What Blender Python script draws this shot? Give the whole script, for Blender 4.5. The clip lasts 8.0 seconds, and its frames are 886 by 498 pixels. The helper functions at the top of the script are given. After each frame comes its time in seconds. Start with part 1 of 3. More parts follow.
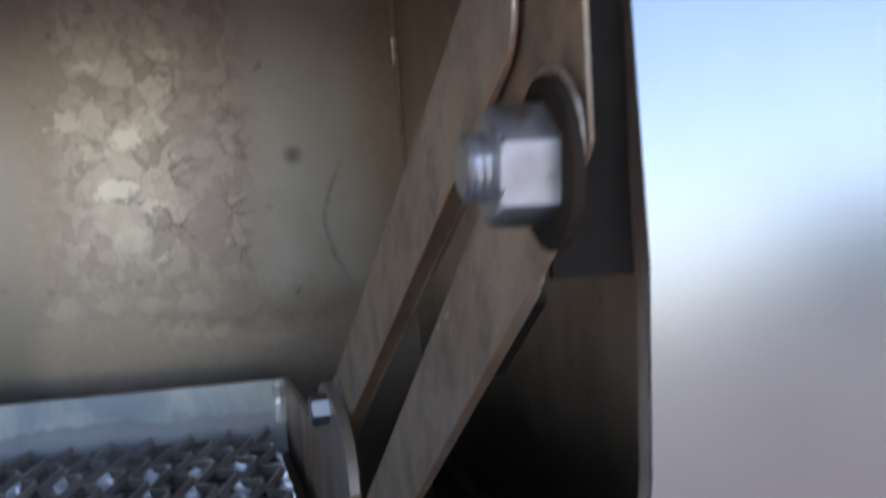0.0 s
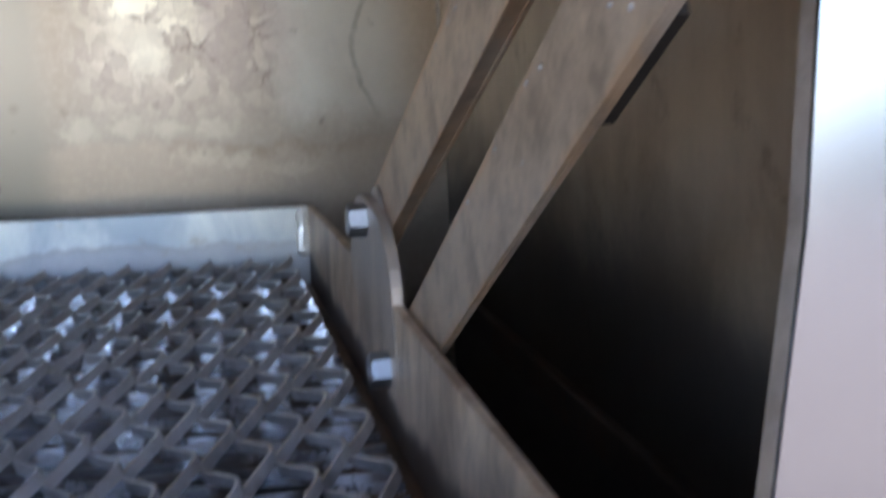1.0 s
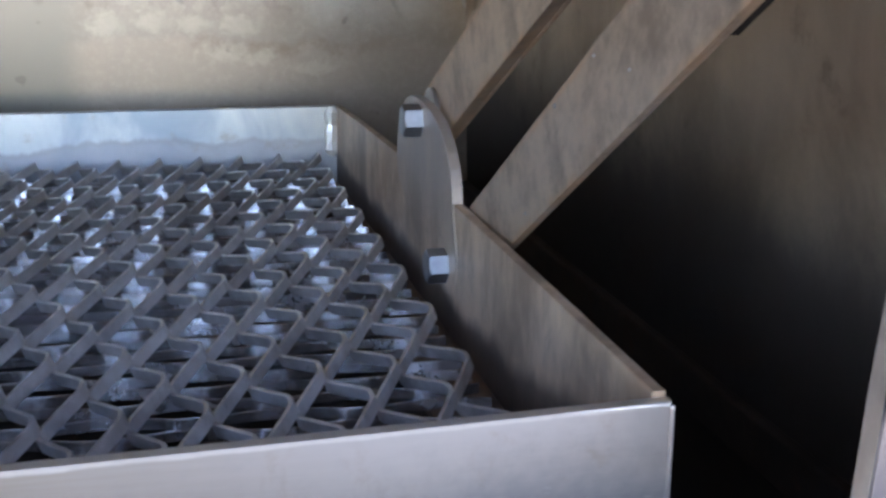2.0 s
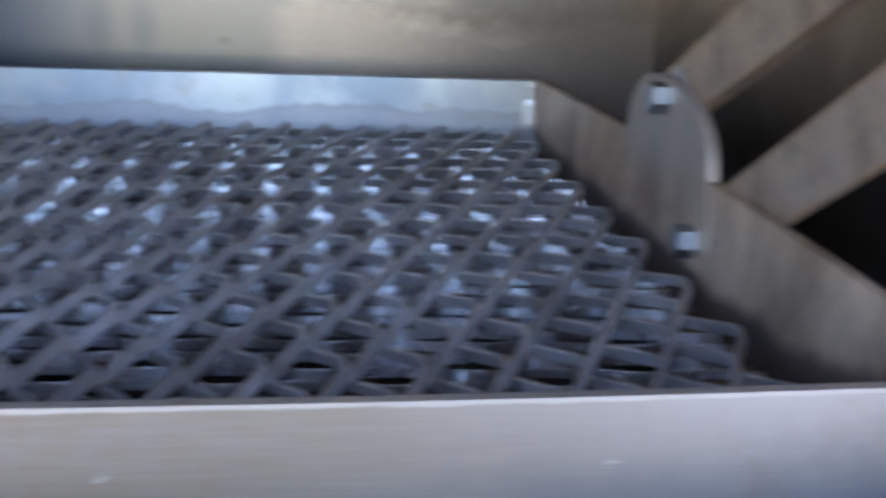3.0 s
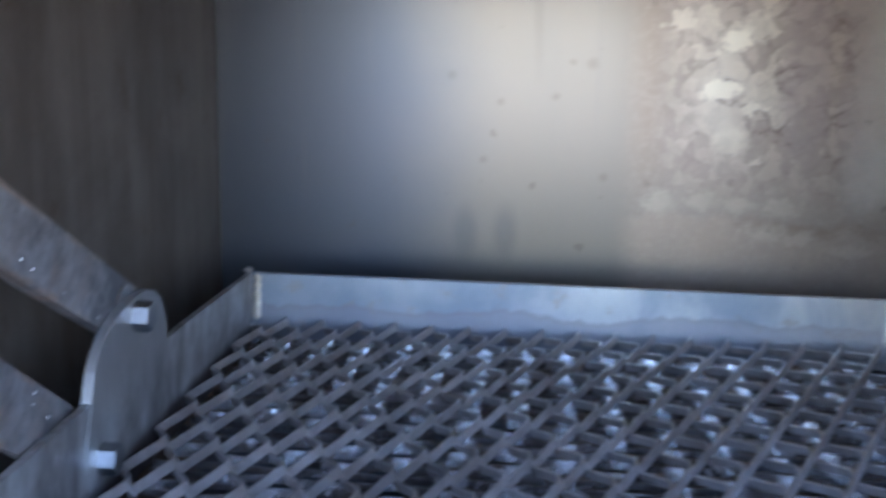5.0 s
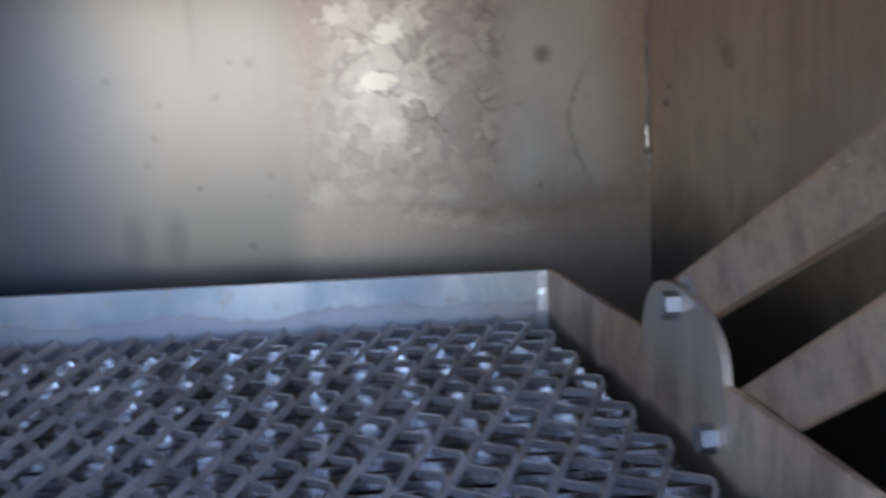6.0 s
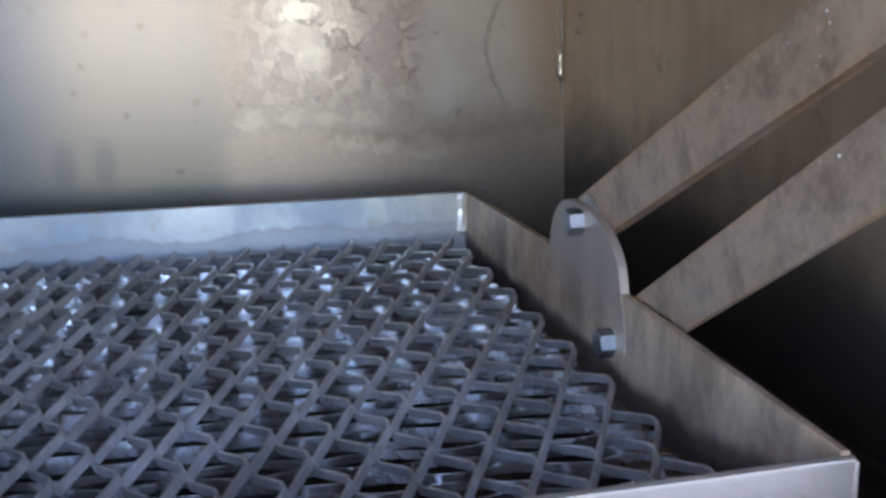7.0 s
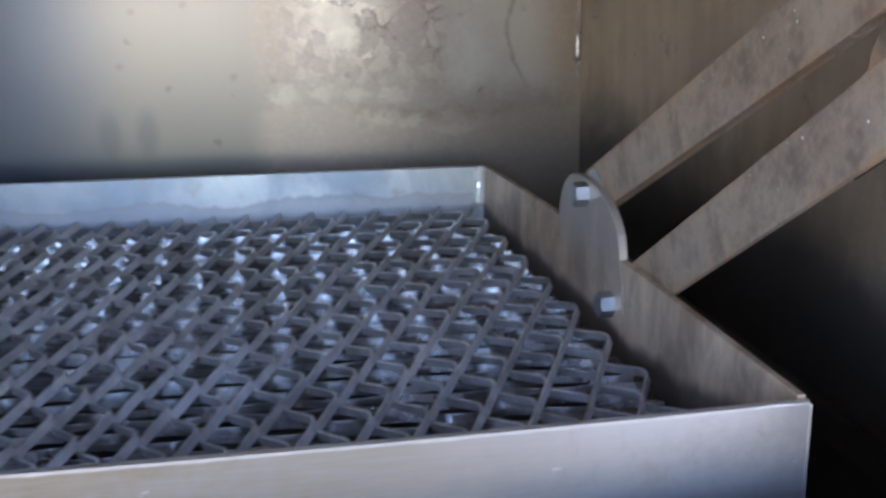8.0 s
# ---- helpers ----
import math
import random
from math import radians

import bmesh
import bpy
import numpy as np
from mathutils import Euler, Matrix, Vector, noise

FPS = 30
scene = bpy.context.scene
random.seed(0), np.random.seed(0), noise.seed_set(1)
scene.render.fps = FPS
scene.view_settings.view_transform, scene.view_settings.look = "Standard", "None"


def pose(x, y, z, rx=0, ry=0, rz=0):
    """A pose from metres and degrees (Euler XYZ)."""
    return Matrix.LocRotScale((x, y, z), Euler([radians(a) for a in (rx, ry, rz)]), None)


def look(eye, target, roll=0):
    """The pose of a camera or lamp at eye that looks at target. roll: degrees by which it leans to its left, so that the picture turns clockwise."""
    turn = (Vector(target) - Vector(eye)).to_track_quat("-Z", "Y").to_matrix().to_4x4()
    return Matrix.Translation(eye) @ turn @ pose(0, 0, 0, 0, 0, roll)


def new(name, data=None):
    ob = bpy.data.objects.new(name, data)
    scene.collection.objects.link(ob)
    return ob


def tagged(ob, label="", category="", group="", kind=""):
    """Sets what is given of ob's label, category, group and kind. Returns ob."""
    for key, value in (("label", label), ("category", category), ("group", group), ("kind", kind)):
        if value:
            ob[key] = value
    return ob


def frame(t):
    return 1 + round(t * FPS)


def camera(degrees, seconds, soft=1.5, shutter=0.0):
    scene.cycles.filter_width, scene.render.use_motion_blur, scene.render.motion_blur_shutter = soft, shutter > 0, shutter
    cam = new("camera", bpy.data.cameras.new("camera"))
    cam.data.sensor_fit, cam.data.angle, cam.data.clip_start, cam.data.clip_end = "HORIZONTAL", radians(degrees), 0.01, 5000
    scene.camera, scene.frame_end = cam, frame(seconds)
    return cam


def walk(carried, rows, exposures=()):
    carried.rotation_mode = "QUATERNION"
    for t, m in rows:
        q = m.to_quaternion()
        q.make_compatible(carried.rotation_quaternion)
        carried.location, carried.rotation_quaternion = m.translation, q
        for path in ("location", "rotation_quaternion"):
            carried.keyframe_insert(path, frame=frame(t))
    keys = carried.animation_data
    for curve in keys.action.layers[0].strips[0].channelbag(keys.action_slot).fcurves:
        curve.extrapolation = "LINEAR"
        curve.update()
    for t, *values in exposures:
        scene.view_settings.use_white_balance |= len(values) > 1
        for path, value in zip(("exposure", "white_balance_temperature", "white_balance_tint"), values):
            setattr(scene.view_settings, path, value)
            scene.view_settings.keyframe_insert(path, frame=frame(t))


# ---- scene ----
cam = camera(42.1, 8.0, soft=2.7, shutter=0.6)
TOP = 0.200          # height of the tray's rim above the box floor
SEAT = pose(0, 0, TOP, 0, 1.4, 0)   # the tray hangs a little askew in the upright box
PATH = [
    (0.0, 0.151, -0.2456, 0.1262, -12.91, -4.24, 3.25),
    (0.5, 0.1462, -0.217, 0.1055, -12.68, -7.14, 1.7),
    (1.0, 0.1388, -0.2102, 0.0962, -12.54, -10.5, 1.3),
    (1.2, 0.1286, -0.2186, 0.1007, -12.88, -12.86, 1.17),
    (2.5, 0.0829, -0.2183, 0.0957, -12.94, -15.55, -1.78),
    (3.0, 0.0427, -0.2184, 0.0944, -8.15, -16.33, -2.65),
    (3.3, 0.0076, -0.227, 0.0972, -2.02, -16.24, -2.26),
    (3.5, -0.0317, -0.2317, 0.106, 0.53, -17.06, -2.81),
    (3.8, -0.0615, -0.2195, 0.0962, 3.94, -16.5, -2.48),
    (4.0, -0.0649, -0.2201, 0.0971, 5.65, -16.07, -1.96),
    (4.2, -0.07, -0.2223, 0.1097, 6.29, -15.02, -2.82),
    (5.3, -0.0265, -0.2594, 0.1517, -0.01, -9.43, -0.77),
    (5.5, -0.0106, -0.2668, 0.153, -2.92, -9.41, -0.0),
    (6.0, 0.016, -0.2556, 0.1425, -9.38, -9.77, 1.09),
    (6.5, 0.0221, -0.2713, 0.1417, -11.9, -11.86, 1.94),
    (7.0, 0.013, -0.2935, 0.1451, -13.02, -13.34, 0.76),
    (7.5, 0.0126, -0.3063, 0.1455, -13.48, -14.09, -0.67),
    (8.0, 0.0057, -0.348, 0.1543, -11.53, -14.61, 0.05),
]
walk(cam, [(t, SEAT @ pose(x, y, z, 90 + pitch, roll, yaw)) for t, x, y, z, yaw, pitch, roll in PATH], [(0.0, 2.05, 6200, 24), (0.5, 2.6, 6250, 24), (1.0, 2.95, 6350, 24), (2.5, 3.27, 6300, 24), (3.0, 3.22, 6100, 23), (4.0, 3.22, 5700, 22), (5.5, 3.16, 5800, 26), (6.0, 3.02, 5950, 26), (6.5, 3.36, 6150, 24), (8.0, 3.32, 6150, 24)])

# ---- light ----
world = bpy.data.worlds.new("world")
scene.world = world
world.use_nodes = True
wn = world.node_tree
sky = wn.nodes.new("ShaderNodeTexSky")
sky.sky_type = "NISHITA"
sky.sun_disc = False
sky.sun_elevation, sky.sun_rotation = radians(38), radians(-12)
wn.links.new(sky.outputs[0], wn.nodes["Background"].inputs[0])
wn.nodes["Background"].inputs[1].default_value = 0.15
sun = new("sun", bpy.data.lights.new("sun", "SUN"))
sun.data.energy, sun.data.angle, sun.data.color = 3.0, radians(0.5), (1.0, 0.93, 0.82)
sun.matrix_world = look((-math.sin(radians(12)) * 4, math.cos(radians(12)) * 4, 4 * math.tan(radians(38))), (0, 0, 0))


# ---- materials ----
class Nodes:
    """A small helper for writing node materials."""

    def __init__(self, name):
        self.m = bpy.data.materials.new(name)
        self.m.use_nodes = True
        self.t = self.m.node_tree
        self.b = self.t.nodes["Principled BSDF"]
        self.xyz = self.t.nodes.new("ShaderNodeTexCoord").outputs["Object"]
        s = self.t.nodes.new("ShaderNodeSeparateXYZ")
        self.t.links.new(self.xyz, s.inputs[0])
        self.x, self.y, self.z = s.outputs

    def put(self, socket, value):
        if isinstance(value, (int, float)):
            socket.default_value = value
        elif isinstance(value, tuple):
            socket.default_value = (*value, 1) if len(value) == 3 else value
        else:
            self.t.links.new(value, socket)

    def set(self, **kw):
        for k, v in kw.items():
            self.put(self.b.inputs[k.replace("_", " ")], v)
        return self

    def stretch(self, sx, sy, sz):
        n = self.t.nodes.new("ShaderNodeMapping")
        self.t.links.new(self.xyz, n.inputs[0])
        n.inputs["Scale"].default_value = (sx, sy, sz)
        return n.outputs[0]

    def noise(self, scale, detail=4.0, rough=0.55, at=None, warp=0.0):
        n = self.t.nodes.new("ShaderNodeTexNoise")
        self.t.links.new(at or self.xyz, n.inputs["Vector"])
        n.inputs["Scale"].default_value, n.inputs["Detail"].default_value = scale, detail
        n.inputs["Roughness"].default_value, n.inputs["Distortion"].default_value = rough, warp
        return n.outputs["Fac"]

    def warped(self, scale, amount, detail=5.0, at=None):
        """Object coordinates pushed about by noise."""
        n = self.t.nodes.new("ShaderNodeTexNoise")
        self.t.links.new(at or self.xyz, n.inputs["Vector"])
        n.inputs["Scale"].default_value, n.inputs["Detail"].default_value, n.inputs["Roughness"].default_value = scale, detail, 0.65
        k = self.t.nodes.new("ShaderNodeVectorMath")
        k.operation = "MULTIPLY_ADD"
        self.t.links.new(n.outputs["Color"], k.inputs[0])
        k.inputs[1].default_value = (amount, amount, amount)
        self.t.links.new(at or self.xyz, k.inputs[2])
        return k.outputs[0]

    def scales(self, scale, at):
        """Crazed scale: a random value for each cell, and the distance to the cell's edge in cell sizes."""
        out = []
        for feature, socket in (("F1", "Color"), ("DISTANCE_TO_EDGE", "Distance")):
            n = self.t.nodes.new("ShaderNodeTexVoronoi")
            n.feature = feature
            self.t.links.new(at, n.inputs["Vector"])
            n.inputs["Scale"].default_value = scale
            out.append(n.outputs[socket])
        q = self.t.nodes.new("ShaderNodeSeparateColor")
        self.t.links.new(out[0], q.inputs[0])
        return q.outputs[0], out[1]

    def op(self, kind, a, b=0.0, c=0.0):
        n = self.t.nodes.new("ShaderNodeMath")
        n.operation = kind
        for i, v in enumerate((a, b, c)):
            self.put(n.inputs[i], v)
        return n.outputs[0]

    def step(self, v, lo, hi, a=0.0, b=1.0):
        n = self.t.nodes.new("ShaderNodeMapRange")
        n.interpolation_type = "SMOOTHSTEP"
        if lo > hi:
            lo, hi, a, b = hi, lo, b, a
        for i, q in enumerate((v, lo, hi, a, b)):
            self.put(n.inputs[i], q)
        return n.outputs[0]

    def mix(self, f, a, b):
        n = self.t.nodes.new("ShaderNodeMix")
        n.data_type = "RGBA"
        self.put(n.inputs[0], f)
        self.put(n.inputs[6], a)
        self.put(n.inputs[7], b)
        return n.outputs[2]

    def times(self, *v):
        r = v[0]
        for q in v[1:]:
            r = self.op("MULTIPLY", r, q)
        return r

    def add(self, *v):
        r = v[0]
        for q in v[1:]:
            r = self.op("ADD", r, q)
        return r

    def blot(self, u, v, u0, v0, ru, rv, edge=0.35):
        """1 inside an uneven oval about (u0, v0), 0 outside."""
        du = self.op("DIVIDE", self.op("SUBTRACT", u, u0), ru)
        dv = self.op("DIVIDE", self.op("SUBTRACT", v, v0), rv)
        d = self.op("SQRT", self.add(self.times(du, du), self.times(dv, dv)))
        return self.step(d, 1.0 + edge, 1.0 - edge)

    def bump(self, height, strength=0.3, distance=0.001):
        n = self.t.nodes.new("ShaderNodeBump")
        n.inputs["Strength"].default_value, n.inputs["Distance"].default_value = strength, distance
        self.t.links.new(height, n.inputs["Height"])
        self.t.links.new(n.outputs[0], self.b.inputs["Normal"])
        return self


def steel(name, light, dark, rough=0.42, metal=0.85, rust=(0.20, 0.12, 0.07), rusty=0.25, stretch=(1, 1, 1)):
    """Bare hot-rolled steel: cloudy scale, fine grain, some brown bloom."""
    n = Nodes(name)
    at = n.stretch(*stretch)
    cloud = n.noise(14, 5, 0.6, at, 0.6)
    grain = n.noise(160, 4, 0.6, at)
    fine = n.noise(900, 2, 0.5)
    c = n.mix(n.step(n.add(cloud, n.times(n.op("SUBTRACT", grain, 0.5), 0.5)), 0.32, 0.68), dark, light)
    bloom = n.step(n.add(n.noise(9, 6, 0.65, at, 1.2), n.times(grain, 0.25)), 0.62, 0.82)
    c = n.mix(n.times(bloom, rusty), c, rust)
    pit = n.step(n.noise(330, 2, 0.5), 0.70, 0.78)
    c = n.mix(n.times(pit, 0.5), c, tuple(0.4 * v for v in dark))
    r = n.add(rough - 0.10, n.times(cloud, 0.14), n.times(grain, 0.10), n.times(bloom, 0.12))
    n.set(Base_Color=c, Roughness=r, Metallic=n.op("SUBTRACT", metal, n.times(bloom, 0.4)))
    return n.bump(n.add(n.times(grain, 0.7), n.times(fine, 0.3)), 0.12, 0.0006).m


def back_wall():
    n = Nodes("stained back sheet")
    grain, cloud, mid = n.noise(240, 4, 0.65), n.noise(18, 5, 0.6), n.noise(46, 6, 0.68)
    big = n.op("SUBTRACT", n.noise(7, 4, 0.6), 0.5)
    streak = n.noise(60, 4, 0.6, n.stretch(1, 1, 0.06))
    sway = n.times(n.op("SUBTRACT", n.noise(13, 2, 0.5, n.stretch(1, 1, 0.3)), 0.5), 0.014)
    ragged = n.times(n.op("SUBTRACT", n.noise(75, 6, 0.7), 0.5), 0.030)
    zs = n.op("SUBTRACT", n.z, TOP)
    xs, x, z = n.add(n.x, sway), n.add(n.x, ragged), n.add(zs, n.times(n.op("SUBTRACT", mid, 0.5), 0.040))
    # clean rolled sheet; its reflection is painted on: dark slate left, then pale
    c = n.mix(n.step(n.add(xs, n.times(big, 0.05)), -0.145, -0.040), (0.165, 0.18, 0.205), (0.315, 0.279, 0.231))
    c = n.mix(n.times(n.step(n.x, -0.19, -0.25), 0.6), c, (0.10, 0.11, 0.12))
    c = n.mix(n.times(n.step(streak, 0.52, 0.75), 0.22), c, (0.25, 0.235, 0.215))
    # the scaled stretch starts at an upright edge, browner just behind it
    scaled = n.step(xs, 0.032, 0.062)
    c = n.mix(n.add(n.times(scaled, 0.55), n.times(n.step(xs, 0.05, 0.10), 0.45)), c, (0.39, 0.33, 0.265))
    c = n.mix(n.times(scaled, n.step(xs, 0.085, 0.055), n.step(zs, 0.02, 0.10, 0.2, 0.5)), c, (0.345, 0.27, 0.21))
    # crazed scale: pale flakes, brown ground, dark veins
    bent = n.warped(70, 0.016, 5.0, n.stretch(1, 1, 0.85))
    r1, d1 = n.scales(52, bent)
    r2, d2 = n.scales(118, bent)
    zone = n.times(n.step(x, 0.058, 0.088), n.step(x, 0.222, 0.190), n.step(z, 0.030, 0.072))
    core = n.times(n.step(x, 0.080, 0.100), n.step(x, 0.165, 0.145), n.step(z, 0.055, 0.09), n.step(z, 0.24, 0.20))
    c = n.mix(n.times(zone, n.step(mid, 0.36, 0.60), 0.55), c, (0.43, 0.355, 0.30))
    c = n.mix(n.times(zone, n.step(r2, 0.50, 0.62), 0.38), c, (0.66, 0.585, 0.475))
    c = n.mix(n.times(core, n.step(r1, 0.44, 0.52), n.step(grain, 0.2, 0.6, 0.7, 1.0), 0.50), c, (0.78, 0.71, 0.565))
    purple = n.times(n.step(x, 0.145, 0.165), n.step(x, 0.235, 0.200), n.step(z, 0.045, 0.10))
    c = n.mix(n.times(purple, n.step(streak, 0.28, 0.65), 0.50), c, (0.42, 0.345, 0.325))
    veins = n.add(n.times(n.step(d1, 0.085, 0.015), 0.8), n.times(n.step(d2, 0.10, 0.02), 0.45))
    rows = n.add(0.35, n.blot(x, z, 0.148, 0.125, 0.012, 0.085, 0.5), n.blot(x, z, 0.196, 0.115, 0.011, 0.075, 0.5))
    c = n.mix(n.times(zone, veins, rows, n.step(mid, 0.38, 0.55), 0.62), c, (0.19, 0.145, 0.12))
    # grey-green sheet towards the corner
    green = n.times(n.step(x, 0.190, 0.228), n.step(n.x, 0.320, 0.270), n.step(z, 0.022, 0.050))
    c = n.mix(n.times(green, n.step(cloud, 0.15, 0.6, 0.5, 1.0), 0.85), c, (0.60, 0.58, 0.51))
    c = n.mix(n.times(n.step(n.x, 0.272, 0.317), 0.5), c, (0.43, 0.33, 0.23))
    xf, zf = n.add(n.x, n.times(n.op("SUBTRACT", n.noise(120, 4, 0.6), 0.5), 0.034)), n.add(zs, n.times(n.op("SUBTRACT", n.noise(105, 4, 0.6, n.stretch(1, 2, 1.2)), 0.5), 0.026))
    # tide mark: pale patches on a thin brown line, a brown foot below
    tide = n.add(zs, n.times(n.op("SUBTRACT", n.noise(22, 6, 0.62, n.stretch(1, 1, 0.3)), 0.5), 0.036), n.times(n.step(n.x, 0.09, 0.20), 0.010))
    foot = n.times(scaled, n.step(tide, 0.032, 0.024))
    c = n.mix(n.times(foot, n.step(cloud, 0.1, 0.6, 0.6, 1.0), 0.80), c, (0.45, 0.365, 0.285))
    line = n.times(n.step(tide, 0.018, 0.024), n.step(tide, 0.033, 0.027), n.step(x, 0.10, 0.14), n.step(n.x, 0.29, 0.22))
    c = n.mix(n.times(line, n.step(mid, 0.40, 0.58), 0.5), c, (0.27, 0.20, 0.14))
    for u, v, ru, rv in ((0.068, 0.036, 0.011, 0.008), (0.099, 0.038, 0.009, 0.008), (0.127, 0.036, 0.009, 0.007), (0.158, 0.033, 0.011, 0.006), (0.146, 0.014, 0.012, 0.006), (0.172, 0.010, 0.010, 0.005), (0.210, 0.002, 0.014, 0.005)):
        c = n.mix(n.times(n.blot(xf, zf, u, v, 1.15 * ru, 0.8 * rv, 0.7), 0.26), c, (0.72, 0.665, 0.53))
    # bare flakes, the dark spot, hand smears
    for u, v, ru, rv, pale in ((0.111, 0.119, 0.017, 0.008, 0.9), (0.121, 0.153, 0.013, 0.009, 0.85), (0.135, 0.105, 0.009, 0.007, 0.7), (0.137, 0.162, 0.012, 0.012, 0.45), (0.080, 0.168, 0.012, 0.010, 0.45), (0.100, 0.145, 0.012, 0.006, 0.35), (0.138, 0.066, 0.006, 0.004, 0.5), (0.118, 0.080, 0.016, 0.012, 0.3), (0.098, 0.205, 0.012, 0.005, 0.5), (0.150, 0.212, 0.012, 0.005, 0.45)):
        c = n.mix(n.times(n.blot(xf, zf, u, v, 0.8 * ru, 0.8 * rv, 0.18), pale), c, (0.84, 0.775, 0.62))
    c = n.mix(n.times(n.blot(n.add(n.x, n.times(ragged, 0.3)), zs, 0.236, 0.133, 0.006, 0.006, 0.7), 0.7), c, (0.14, 0.12, 0.11))
    for u in (-0.043, -0.073):
        c = n.mix(n.times(n.blot(xs, zs, u, 0.012, 0.008, 0.018, 0.6), 0.5), c, (0.17, 0.17, 0.17))
    for u, v, r in ((0.018, 0.136, 0.0045), (-0.048, 0.108, 0.003), (-0.083, 0.127, 0.0035), (-0.060, 0.066, 0.003), (0.028, 0.054, 0.0035), (0.004, 0.137, 0.0025), (-0.008, 0.112, 0.003), (0.060, 0.050, 0.003)):
        c = n.mix(n.times(n.blot(n.add(n.x, n.times(ragged, 0.2)), zs, u, v, 0.8 * r, 0.8 * r, 0.8), 0.38), c, (0.17, 0.145, 0.125))
    c = n.mix(n.times(n.blot(xs, zs, -0.022, 0.185, 0.003, 0.045, 0.7), 0.3), c, (0.2, 0.18, 0.16))
    # a crack-like scale line
    dx = n.op("SUBTRACT", n.x, n.add(0.2735, n.times(n.op("COSINE", n.times(n.op("SUBTRACT", zs, 0.082), 32)), -0.018), n.times(ragged, 0.25)))
    crack = n.times(n.step(n.op("ABSOLUTE", dx), 0.0030, 0.0005), n.step(zs, 0.028, 0.05), n.step(zs, 0.135, 0.105))
    c = n.mix(n.times(crack, n.step(mid, 0.3, 0.55, 0.4, 1.0), 0.5), c, (0.19, 0.18, 0.15))
    c = n.mix(n.times(n.step(n.noise(62, 2, 0.5), 0.69, 0.76), 0.45), c, (0.17, 0.15, 0.13))
    c = n.mix(n.times(n.step(grain, 0.40, 0.75), scaled, 0.18), c, (0.68, 0.58, 0.46))
    n.set(Base_Color=c, Metallic=0.72, Roughness=n.add(0.272, n.times(n.step(xs, 0.01, 0.09), 0.06), n.times(cloud, 0.04), n.times(grain, 0.02)))
    return n.m


def side_wall(name, light, dark, shade_line=None):
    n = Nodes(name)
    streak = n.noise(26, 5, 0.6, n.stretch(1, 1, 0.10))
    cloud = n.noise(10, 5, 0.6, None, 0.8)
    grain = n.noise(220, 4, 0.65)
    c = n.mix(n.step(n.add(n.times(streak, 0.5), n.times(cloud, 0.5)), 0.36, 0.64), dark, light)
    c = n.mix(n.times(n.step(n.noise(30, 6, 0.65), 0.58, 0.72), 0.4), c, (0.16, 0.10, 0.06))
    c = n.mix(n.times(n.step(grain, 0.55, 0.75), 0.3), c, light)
    metal = 0.6
    # shade behind the tray painted on: near black below this height
    if shade_line is not None:
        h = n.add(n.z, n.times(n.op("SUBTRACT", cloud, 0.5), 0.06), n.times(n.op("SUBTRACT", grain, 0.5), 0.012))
        low_shade = n.step(h, shade_line + 0.030, shade_line - 0.060)
        c = n.mix(n.times(low_shade, 0.93), c, (0.018, 0.015, 0.014))
        metal = n.step(low_shade, 0.0, 1.0, 0.6, 0.0)
    n.set(Base_Color=c, Metallic=metal, Roughness=n.add(0.46, n.times(cloud, 0.12), n.times(grain, 0.1)))
    return n.bump(grain, 0.15, 0.0006).m


def brushed():
    n = Nodes("brushed front sheet")
    g = n.noise(300, 3, 0.6, n.stretch(1, 1, 0.02))
    cloud = n.noise(12, 4)
    c = n.mix(n.step(cloud, 0.3, 0.7), (0.275, 0.282, 0.30), (0.31, 0.317, 0.333))
    n.set(Base_Color=c, Metallic=1.0, Roughness=n.add(0.14, n.times(g, 0.04), n.times(cloud, 0.06)))
    return n.bump(g, 0.02, 0.0002).m


def ground_mat():
    n = Nodes("dry ground")
    c = n.mix(n.noise(3, 6, 0.6), (0.16, 0.14, 0.115), (0.245, 0.215, 0.18))
    c = n.mix(n.step(n.noise(60, 4), 0.55, 0.7), c, (0.12, 0.11, 0.10))
    return n.set(Base_Color=c, Roughness=0.95).bump(n.noise(80, 4), 0.4, 0.01).m


STEEL = steel("bare steel", (0.66, 0.66, 0.67), (0.50, 0.495, 0.49), 0.36, 0.85, rusty=0.3)


